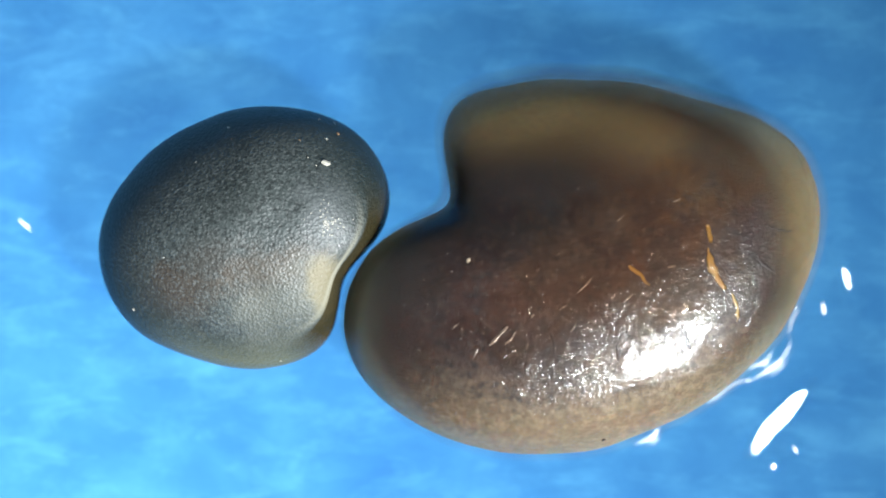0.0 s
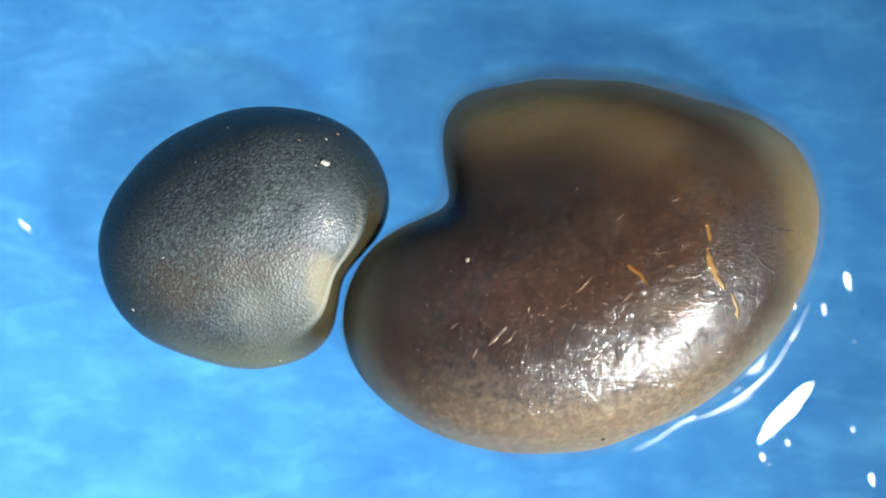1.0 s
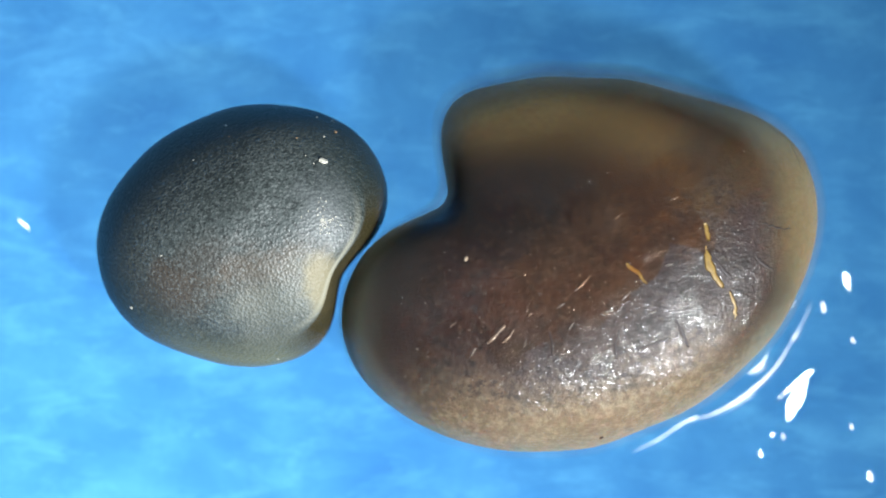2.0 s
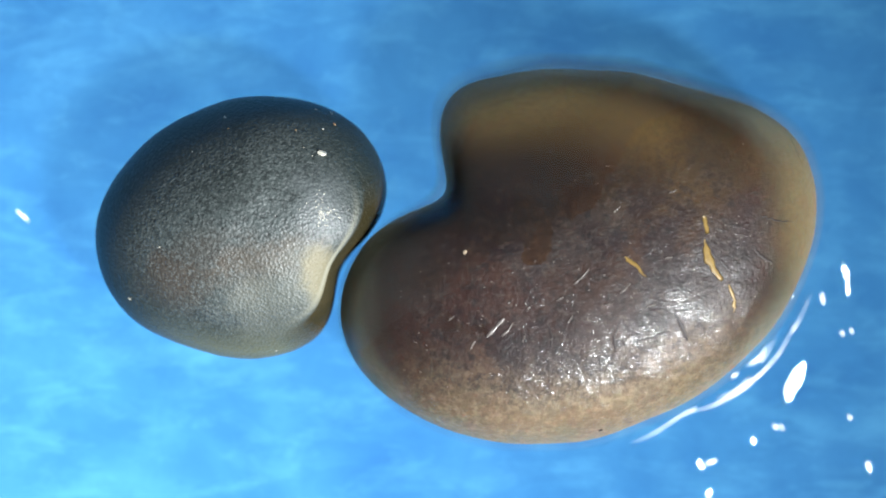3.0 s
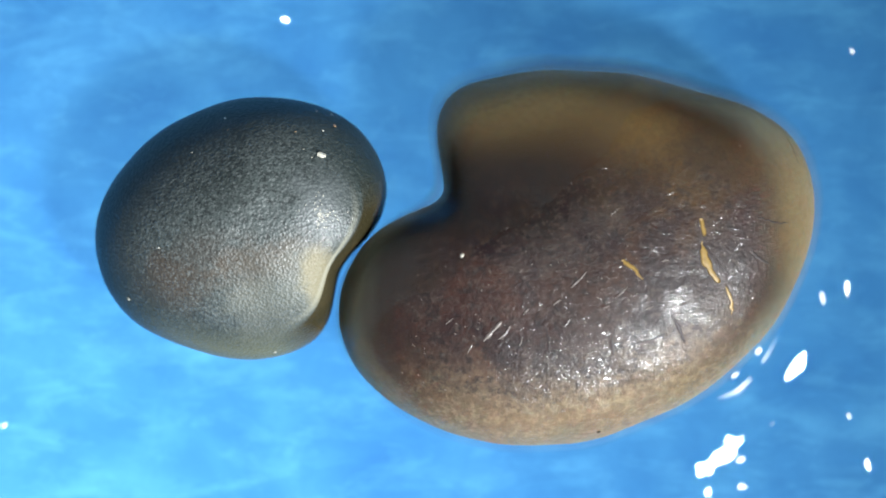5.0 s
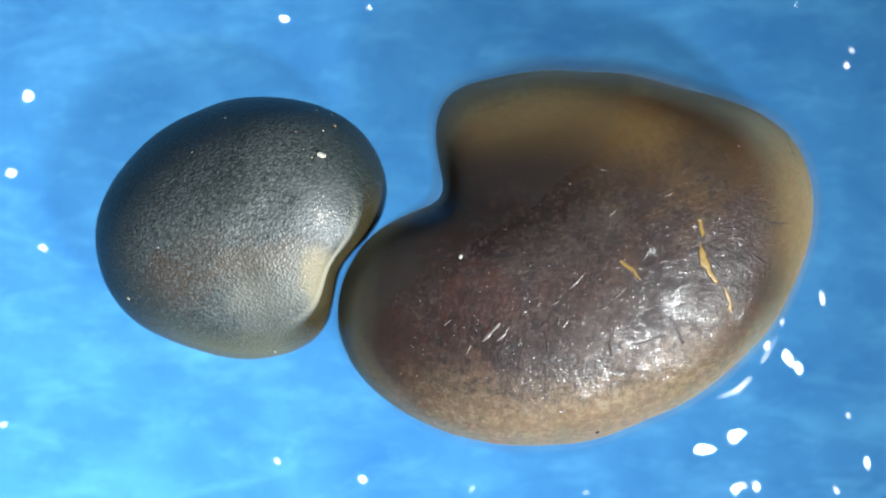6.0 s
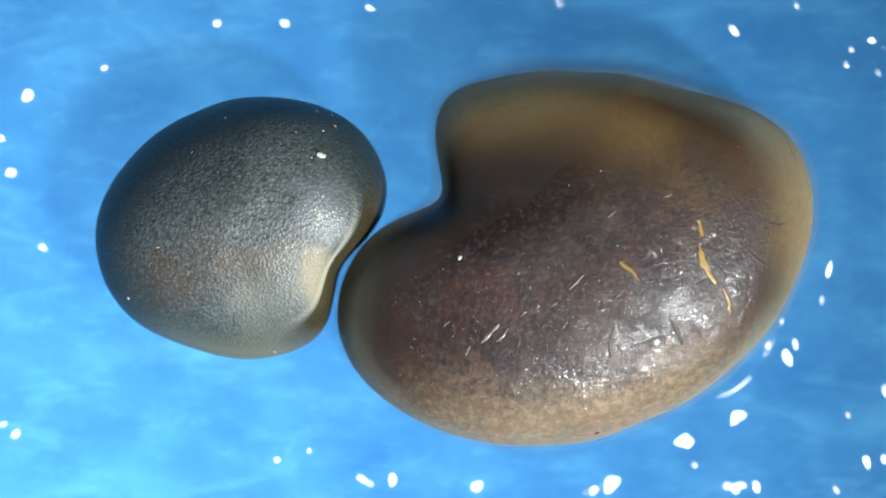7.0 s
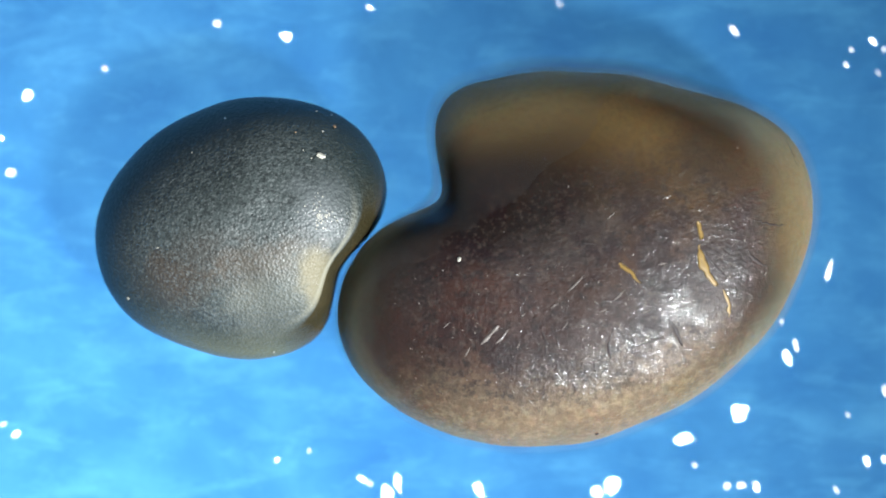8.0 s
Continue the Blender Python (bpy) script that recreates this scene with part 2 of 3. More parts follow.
def jelly_material():
    """The swollen margin: cloudy where it is thick, clear where it thins out at the rim."""
    n = Nodes("olive_jelly")
    cloud = n.noise(1500, 4, 0.6, 0.4)
    c = n.ramp(cloud, (0.35, (0.270, 0.285, 0.225)), (0.65, (0.340, 0.350, 0.270)))
    c = n.mix(n.near(0.3, -2.9, 4.4, 2.2, 12), c, (0.280, 0.222, 0.145))
    c = n.mix(n.near(3.4, 0.6, 1.0, 2.2, 0), c, (0.300, 0.235, 0.135))
    body, glow, both, clear, x = (n.t.nodes.new(k) for k in ("ShaderNodeBsdfDiffuse", "ShaderNodeBsdfTranslucent", "ShaderNodeMixShader",
                                                            "ShaderNodeBsdfTransparent", "ShaderNodeMixShader"))
    n.link(c, body.inputs["Color"]), n.link(c, glow.inputs["Color"]), n.link(0.45, both.inputs[0])
    n.link(body.outputs[0], both.inputs[1]), n.link(glow.outputs[0], both.inputs[2])
    n.link(n.field("veil"), x.inputs[0]), n.link(clear.outputs[0], x.inputs[1]), n.link(both.outputs[0], x.inputs[2])
    n.link(x.outputs[0], n.out.inputs["Surface"])
    return n.m


def plain(name, colour, rough=0.5, scale=20000, **more):
    n = Nodes(name)
    k = n.noise(scale, 3)
    c = n.mix(n.ramp(k, (0.35, 0.5), (0.65, 0.0)), colour, tuple(v * 0.55 for v in colour))
    return n.surface(c, rough, n.bump(k, 0.4, 0.01), **more)


BLUE = blue_sheet_material()
WATER = water_material("water_drop", 0.09, 0.06)
GREY = grey_seed_material()
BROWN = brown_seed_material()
WET = film_material()
JELLY = jelly_material()
RIPPLE = water_material("water_ripple", 0.26, 0.0)
PALE = plain("pale_mineral", (0.60, 0.57, 0.49), 0.35)
RUST = plain("rusty_fleck", (0.38, 0.24, 0.13), 0.5)
ORANGE = plain("orange_tissue", (0.27, 0.165, 0.040), 0.4)
DARK = plain("dark_crack", (0.020, 0.010, 0.010), 0.6)
HORN = plain("horny_shred", (0.26, 0.22, 0.20), 0.2, Specular_IOR_Level=0.9)


# ---- mesh helpers ----
def mesh_object(name, verts, faces, material, parent=None, fields=None):
    me = bpy.data.meshes.new(name)
    me.from_pydata([tuple(v) for v in verts], [], faces)
    me.materials.append(material)
    me.polygons.foreach_set("use_smooth", [True] * len(me.polygons))
    for key, values in (fields or {}).items():
        me.attributes.new(key, "FLOAT", "POINT").data.foreach_set("value", np.asarray(values, dtype=np.float32))
    me.update()
    ob = new(name, me)
    ob.parent = parent
    return ob


def grid_faces(rows, cols, closed):
    out = []
    for i in range(rows - 1):
        for j in range(cols if closed else cols - 1):
            k = (j + 1) % cols
            out.append((i * cols + j, (i + 1) * cols + j, (i + 1) * cols + k, i * cols + k))
    return out


def wave(theta, r0, terms):
    """The outline's radius in mm: a circle with a few slow waves on it."""
    r = r0 + 0 * theta
    for k, (a, b) in enumerate(terms, 1):
        r = r + a * np.cos(k * theta) + b * np.sin(k * theta)
    return r


class Seed:
    """A lens-shaped seed. Outline by waves, a boxier side where the furrow is, the furrow fading towards the middle."""

    def __init__(self, r0, terms, top, below, power, furrow, box, lean=(0, 0), dips=(), steep=0.0, inset=(0, 0, 0)):
        self.r0, self.terms, self.top, self.below, self.power = r0, terms, top, below, power
        self.furrow, self.box, self.lean, self.dips, self.steep, self.inset = furrow, box, lean, dips, steep, inset

    def side(self, th):
        """1 in the furrow's direction, 0 away from it."""
        at, width = self.furrow
        d = (th - at + np.pi) % (2 * np.pi) - np.pi
        return np.exp(-(d / width) ** 2)

    def radius(self, th, rho):
        full = wave(th, self.r0, self.terms)
        soft = wave(th, self.r0, self.terms[:3])
        all_round, one_side, at = self.inset
        return soft + (full - soft) * rho ** 2.2 - all_round - one_side * np.clip(np.cos(th - at), 0, 1)

    def at(self, th, phi, off=0.0):
        """A point in mm for a direction and an angle down from the top."""
        n = self.power + self.box * self.side(th) - self.steep * (0.5 + 0.5 * np.cos(th - radians(130))) ** 2
        s, c = np.sin(phi), np.cos(phi)
        rho = np.abs(s) ** (2 / n)
        up = np.sign(c) * np.abs(c) ** (2 / n)
        r = self.radius(th, rho) * rho + 0.3 * off * s
        z = self.below + np.where(up > 0, self.top * up, self.below * up) + off * c
        x, y = r * np.cos(th), r * np.sin(th)
        z = z + (self.lean[0] * x + self.lean[1] * y) * np.where(up > 0, up, 0)
        for dx, dy, rx, ry, turn, deep in self.dips:
            c, s = math.cos(radians(turn)), math.sin(radians(turn))
            u, v = (c * (x - dx) + s * (y - dy)) / rx, (-s * (x - dx) + c * (y - dy)) / ry
            z = z - deep * np.exp(-u * u - v * v) * np.clip(up * 2, 0, 1)
        return x, y, z, rho, up

    def face(self, x, y):
        """The height in mm and the normal of the upper side over a place in the plan."""
        place, normal, *_ = self.tree.ray_cast(Vector((x, y, 9)), Vector((0, 0, -1)))
        return (place.z, normal) if place else (self.below, Vector((0, 0, 1)))

    def mesh(self, name, material, parent, lumps, off=None, around=320, down=150):
        th = np.linspace(0, 2 * np.pi, around, endpoint=False)
        phi = np.linspace(0.004, np.pi - 0.004, down)
        T, P = np.meshgrid(th, phi)
        extra = off(T, P) if off else 0 * T
        x, y, z, rho, up = self.at(T, P, extra)
        pts = np.stack([x, y, z], -1).reshape(-1, 3)
        for i, p in enumerate(pts):
            v = Vector(p)
            k = 1 + lumps * (noise.noise(v * 1.1) + 0.18 * noise.noise(v * 2.6)) * 0.012
            k += lumps * noise.noise(v * 9.0) * 0.0009
            pts[i] = (p[0] * k, p[1] * k, self.below + (p[2] - self.below) * k)
        if off is None:
            pts[:, 2] -= pts[:, 2].min()
        side = self.side(T)
        over = np.where(up > 0, 1.0, 0.0)
        fields = {"edge": (np.where(up > 0, rho, 1.0) * (1 - (0.4 * side if self.box else 0))).ravel(),
                  "ridge": (side * np.exp(-((P - 0.89) / 0.055) ** 2)).ravel(),
                  "wall": (np.clip(side * 2.2, 0, 1) * np.clip((P - 0.94) / 0.06, 0, 1)).ravel()}
        fields["veil"] = (over * np.clip((rho - 0.80) / 0.14, 0, 1) * np.clip((1 - rho) / 0.08, 0, 1) * (0.38 + 0.20 * np.cos(T - radians(60)))).ravel()
        n = len(pts)
        verts = np.concatenate([pts, [[0, 0, pts[:around, 2].mean()], [0, 0, 0]]]) * MM
        faces = grid_faces(down, around, True)
        faces += [(n, j, (j + 1) % around) for j in range(around)]
        last = (down - 1) * around
        faces += [(n + 1, last + (j + 1) % around, last + j) for j in range(around)]
        if off is None:
            self.tree = BVHTree.FromPolygons([tuple(v / MM) for v in verts], faces)
        for key in fields:
            fields[key] = np.append(fields[key], [fields[key][0], fields[key][-1]])
        return mesh_object(name, verts, faces, material, parent, fields)


GREY_SEED = Seed(1.864, [(0.007, 0.0254), (0.0497, 0.1504), (-0.0756, 0.0708), (-0.0101, 0.0826), (0.0055, 0.0391),
                          (0.0094, 0.0196), (0.0079, 0.0062), (0.0089, 0.0041)],
                 1.30, 1.0, 2.0, (radians(-22), 0.52), 2.5, (0.03, 0.13), [(1.12, 0.50, 0.45, 0.42, 0, -0.07), (1.05, -0.62, 0.30, 0.36, 0, 0.035)], 0.5)
BROWN_SEED = Seed(2.815, [(0.2619, 0.0598), (0.2225, 0.3359), (0.0988, -0.0907), (0.0375, 0.2055), (-0.0796, -0.0476),
                           (0.0497, 0.0282), (-0.0556, 0.0167), (0.0047, -0.0288), (0.0012, 0.0143), (-0.0117, -0.0129),
                           (0.0073, -0.003), (-0.0039, 0.006)],
                  1.45, 1.2, 2.6, (radians(150), 0.4), 0.0, (0.02, -0.045), [(-1.0, 1.0, 1.4, 0.6, -8, 0.13)], inset=(0.0, 0.05, radians(95)))
GREY_AT, BROWN_AT = (-2.7802, 0.1639), (1.6757, -0.3026)


def plan(px, py, z, at=(0, 0)):
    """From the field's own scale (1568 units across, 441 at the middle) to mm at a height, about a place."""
    k = (HIGH - z * MM) / HIGH * 0.008
    return (px - 784) * k - at[0], (441 - py) * k - at[1]


def on_seed(seed, at, px, py):
    z = 1.8
    for _ in range(2):
        x, y = plan(px, py, z, at)
        z, nrm = seed.face(x, y)
    return Vector((x, y, z)), nrm


# ---- the blue sheet ----
def blue_sheet():
    """One sheet, fine in the middle, flat and wide beyond."""
    n = 140
    line = np.concatenate([[-150, -60, -25], np.linspace(-9, 9, n), [25, 60, 150]])
    X, Y = np.meshgrid(line, line)
    verts = []
    for x, y in zip(X.ravel(), Y.ravel()):
        v = Vector((x, y, 0))
        fade = max(0.0, 1 - max(abs(x), abs(y)) / 9)
        verts.append((x * MM, y * MM, (noise.noise(v * 0.35) * 0.008 + noise.noise(v * 1.4) * 0.003 - 0.008) * fade * MM))
    k = len(line)
    ob = mesh_object("ground", verts, [f[::-1] for f in grid_faces(k, k, False)], BLUE)
    return tagged(ob, "wet blue mottled plastic sheet under the seeds", "sheet", kind="structure")


blue_sheet()


# ---- the seeds ----
def thing(name, at, label, category, group=""):
    ob = new(name)
    ob.location = (at[0] * MM, at[1] * MM, 0)
    ob.empty_display_size = MM
    return tagged(ob, label, category, group)


grey_seed = thing("seed", GREY_AT, "small grey-olive kidney-shaped dry seed with a matt speckled coat", "seed", "seeds on the sheet")
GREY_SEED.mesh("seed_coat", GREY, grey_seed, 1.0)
brown_seed = thing("seed", BROWN_AT, "large swollen wet brown kidney-shaped seed with a tan margin", "seed", "seeds on the sheet")
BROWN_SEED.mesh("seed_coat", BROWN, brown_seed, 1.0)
whole = Seed(BROWN_SEED.r0 + 0.11, BROWN_SEED.terms, 1.46, 1.2, 2.6, BROWN_SEED.furrow, 0.0, BROWN_SEED.lean, BROWN_SEED.dips, inset=(0, -0.08, radians(95)))
tagged(whole.mesh("swollen_margin", JELLY, brown_seed, 1.0), "translucent olive jelly margin")


def film_depth(T, P):
    """The water on the brown seed: none at the lower margin, deeper towards the furrow."""
    x, y, *_ = BROWN_SEED.at(T, P)
    s = (-0.62 * x + 0.78 * y) / 2.6
    ragged = np.array([noise.noise(Vector((a * 1.6, b * 1.6, 5))) + 0.14 * noise.noise(Vector((a * 6, b * 6, 9))) for a, b in zip(x.ravel(), y.ravel())]).reshape(x.shape)
    return np.clip(0.030 + 0.055 * (s + 0.35) + 0.30 * np.clip(s - 0.25, 0, 1) + 0.02 * ragged, -0.06, 0.2)


film = BROWN_SEED.mesh("water_film", WET, None, 1.0, film_depth)
tagged(film, "thin brown-stained water film draining off the seed", "water film")
film.location = (BROWN_AT[0] * MM, BROWN_AT[1] * MM, 0)


def flake(name, seed, at, parent, px, py, long, wide, turn, material, label="", rise=0.3):
    """A small irregular flake, long and wide in mm, lying on a seed."""
    p, nrm = on_seed(seed, at, px, py)
    bm = bmesh.new()
    bmesh.ops.create_icosphere(bm, subdivisions=2, radius=0.5)
    for v in bm.verts:
        k = 1 + 0.45 * noise.noise(v.co * 2.3 + Vector((px, py, 0)) * 0.37)
        v.co = Vector((v.co.x * long * k, v.co.y * wide * k, v.co.z * min(long, wide) * 0.6 * k)) * MM
    turned = nrm.to_track_quat("Z", "Y").to_matrix().to_4x4() @ pose(0, 0, 0, 0, 0, turn)
    bmesh.ops.transform(bm, matrix=Matrix.Translation((p + nrm * min(long, wide) * rise * 0.3) * MM) @ turned, verts=bm.verts)
    me = bpy.data.meshes.new(name)
    bm.to_mesh(me)
    bm.free()
    me.materials.append(material)
    ob = new(name, me)
    ob.parent = parent
    return tagged(ob, label)


for px, py, long, wide, turn, mat in ((577, 289, .13, .085, 25, PALE), (598, 237, .055, .04, -40, RUST), (578, 246, .035, .025, 0, PALE),
                                      (404, 226, .05, .028, -60, PALE), (290, 456, .045, .02, 80, PALE), (236, 548, .05, .035, 0, PALE),
                                      (545, 279, .022, .018, 0, PALE), (530, 248, .03, .02, 10, RUST), (560, 293, .022, .018, 0, PALE),
                                      (497, 639, .03, .022, 0, PALE), (347, 287, .022, .016, 30, PALE), (565, 211, .03, .016, -30, PALE),
                                      (592, 218, .05, .018, -35, PALE), (410, 246, .02, .012, 0, RUST)):
    flake("fleck", GREY_SEED, GREY_AT, grey_seed, px, py, long, wide, turn, mat, "pale mineral fleck" if mat is PALE else "rusty fleck")


def strand(name, places, width, thick, material, label="", seed=BROWN_SEED, at=BROWN_AT, parent=brown_seed):
    """A flat ribbon of tissue or a healed crack along places on a seed's face; tapers to its ends."""
    pts = []
    for (ax, ay), (bx, by) in zip(places, places[1:]):
        for k in range(6):
            u = k / 6
            j = noise.noise(Vector((ax + u * 7, by + u * 5, 0.3))) * 2.5
            pts.append(on_seed(seed, at, ax + (bx - ax) * u + j, ay + (by - ay) * u - j))
    pts.append(on_seed(seed, at, *places[-1]))
    verts, n = [], len(pts)
    for i, (p, nrm) in enumerate(pts):
        way = (pts[min(i + 1, n - 1)][0] - pts[max(i - 1, 0)][0]).normalized()
        across = nrm.cross(way).normalized()
        w = width * (0.25 + 0.75 * math.sin(math.pi * (i + 0.4) / n)) * (1 + 0.9 * noise.noise(p * 9))
        for a in range(8):
            c, s = math.cos(a * math.pi / 4), math.sin(a * math.pi / 4)
            verts.append((p + across * (c * w / 2) + nrm * (s * thick / 2)) * MM)
    faces = grid_faces(n, 8, True) + [tuple(range(7, -1, -1)), tuple(range((n - 1) * 8, n * 8))]
    return tagged(mesh_object(name, verts, faces, material, parent), label)


strand("tissue_strip", [(1253, 440), (1258, 468), (1268, 490), (1284, 512)], 0.10, 0.012, ORANGE, "orange torn inner tissue")
strand("tissue_strip", [(1252, 398), (1258, 430)], 0.07, 0.012, ORANGE, "orange torn inner tissue")
strand("tissue_strip", [(1295, 520), (1306, 548), (1304, 570)], 0.05, 0.012, ORANGE, "orange torn inner tissue")
strand("tissue_strip", [(1112, 470), (1130, 485), (1150, 505)], 0.05, 0.012, ORANGE, "orange torn inner tissue")
strand("crack", [(1405, 262), (1416, 285), (1424, 306)], 0.019, 0.008, DARK, "dark fine crack")
strand("crack", [(1352, 398), (1378, 408), (1408, 410)], 0.023, 0.008, DARK, "dark fine crack")
# flat dark ribbons that stand for gaps in the coat's glare
strand("crack", [(975, 590), (981, 610), (982, 632)], 0.033, 0.008, DARK, "dark ribbon between highlights")
strand("crack", [(1100, 588), (1093, 612), (1096, 640)], 0.039, 0.008, DARK, "dark ribbon between highlights")
strand("crack", [(1128, 622), (1160, 612), (1190, 602)], 0.033, 0.008, DARK, "dark ribbon between highlights")
strand("crack", [(1200, 570), (1210, 590), (1222, 618)], 0.052, 0.008, DARK, "dark ribbon between highlights")
strand("crack", [(1340, 452), (1352, 470), (1372, 482)], 0.033, 0.008, DARK, "dark ribbon between highlights")
strand("crack", [(1262, 452), (1290, 486), (1300, 500)], 0.019, 0.008, DARK, "dark ribbon between highlights")
strand("scratch", [(866, 612), (882, 596), (898, 578)], 0.055, 0.024, HORN, "pale lifted scratch")
strand("scratch", [(893, 610), (905, 600), (914, 586)], 0.03, 0.024, HORN, "pale lifted scratch")
strand("scratch", [(1020, 520), (1036, 506), (1050, 490)], 0.02, 0.024, HORN, "pale lifted scratch")
strand("scratch", [(1103, 535), (1112, 528), (1122, 517)], 0.02, 0.024, HORN, "pale lifted scratch")
for a, b in (((800, 582), (812, 572)), ((838, 634), (846, 618)), ((936, 566), (946, 556)), ((990, 548), (1004, 540)), ((1046, 642), (1060, 632)), ((1092, 392), (1106, 380)),
             ((1190, 358), (1204, 352)), ((1180, 474), (1196, 470)), ((930, 622), (936, 604)), ((1076, 556), (1090, 552)), ((1010, 588), (1020, 574)), ((1150, 560), (1166, 554))):
    strand("scratch", [a, b], 0.016, 0.020, HORN, "pale lifted scratch")
flake("fleck", BROWN_SEED, BROWN_AT, brown_seed, 829, 461, .07, .045, 20, PALE, "pale mineral fleck")
flake("fleck", BROWN_SEED, BROWN_AT, brown_seed, 1068, 778, .06, .05, 20, DARK, "dark speck")
flake("fleck", BROWN_SEED, BROWN_AT, brown_seed, 981, 284, .04, .03, 20, DARK, "dark speck")
# glossy crumbs, few real specks, most standing for sparkle on the dry coat
dice = random.Random(11)
for _ in range(240):
    px, py = dice.uniform(700, 1370), dice.uniform(225, 720)
    x, y = plan(px, py, 1.9, BROWN_AT)
    if math.hypot(x, y) > 0.86 * float(wave(np.float64(math.atan2(y, x)), BROWN_SEED.r0, BROWN_SEED.terms)):
        continue
    if dice.random() > 0.25 + 0.6 * (py > 330) or (py < 660 - 0.2 * px and dice.random() < 0.8):
        continue
    flake("sparkle_crumb", BROWN_SEED, BROWN_AT, brown_seed, px, py, dice.uniform(.014, .034), dice.uniform(.009, .016), dice.uniform(10, 80), HORN, rise=0.6)


# pale flakes set in place of the sparkling highlight on the grey coat
glitter = random.Random(5)
for _ in range(60):
    a, r = glitter.uniform(0, 6.28), abs(glitter.gauss(0, 17))
    flake("fleck", GREY_SEED, GREY_AT, grey_seed, 577 + r * math.cos(a), 395 + 1.2 * r * math.sin(a), glitter.uniform(.014, .032), glitter.uniform(.010, .020),
          glitter.uniform(0, 180), PALE, "pale glossy flake in place of a glint", 0.6)


# ---- water on the sheet: beads and ripples that glint in the key lamp ----
def lean_at(x, y):
    """The rise, across x and y, of a water face at a place (mm) that mirrors the key lamp into the lens."""
    a, b = radians(KEY_AZ), radians(KEY_TILT)
    to_lamp = KEY_AIM + Vector((math.cos(a) * math.sin(b), math.sin(a) * math.sin(b), math.cos(b))) * KEY_FAR - Vector((x, y, 0))
    h = to_lamp.normalized() + Vector((-x, -y, HIGH / MM)).normalized()
    return np.array([-h.x / h.z, -h.y / h.z])


def on_sheet(px, py, t):
    """The place on the sheet, in mm, that stands at (px, py) in the field at a time."""
    x, y = plan(px, py, 0)
    return x + float(np.interp(t, [r[0] for r in CAM], [r[1] for r in CAM])), y + float(np.interp(t, [r[0] for r in CAM], [r[2] for r in CAM]))


def drop(x, y, long, wide, turn, seed=0, lump=0.25, material=WATER):
    """A small bead of water that leans away from the lamp: an uneven, faintly domed face with a soft skirt. Half sizes of the face in mm.
    Returns it and its height."""
    c, s = math.cos(radians(turn)), math.sin(radians(turn))
    rings, around = 14, 40
    leaf = 0.5 if long > 1.6 * wide else 0.0               # long beads run out to points
    R, T = np.meshgrid(np.linspace(0.04, 1, rings), np.linspace(0, 2 * np.pi, around, endpoint=False), indexing="ij")
    ragged = np.array([noise.noise(Vector((math.cos(t) * 1.4 + seed * 3.7, math.sin(t) * 1.4, seed * 1.3)))
                       + 0.8 * noise.noise(Vector((math.cos(t) * 4 + seed, math.sin(t) * 4, 2.0))) for t in T[0]])[None, :]
    u, v = R * np.cos(T) * (1 + lump * 2 * ragged) * long / 0.72, R * np.sin(T) * np.abs(np.sin(T)) ** leaf * (1 + lump * 2 * ragged) * wide / 0.72
    px, py = c * u - s * v, s * u + c * v
    lean = lean_at(x, y)
    rise = lean[0] * px + lean[1] * py
    face = R[:, 0] <= 0.72
    low = rise[face].min()
    dome = 0.045 * min(long, wide) * R ** 2
    skirt = np.clip((1 - R) / 0.28, 0, 1)
    skirt = skirt * skirt * (3 - 2 * skirt)
    z = (np.clip(rise - low, 0, None) + 0.02 - dome) * skirt - 0.012
    tall = float(z.max())
    verts = np.concatenate([np.stack([px, py, z], -1).reshape(-1, 3), [[0, 0, 0.008 - low]]]) * MM
    faces = grid_faces(rings, around, True) + [(rings * around, j, (j + 1) % around) for j in range(around)]
    ob = mesh_object("water_drop", verts, faces, material)
    ob.location = (x * MM, y * MM, 0)
    return tagged(ob, "clear glinting water drop on the blue sheet", "water drop", "drops on the sheet"), tall


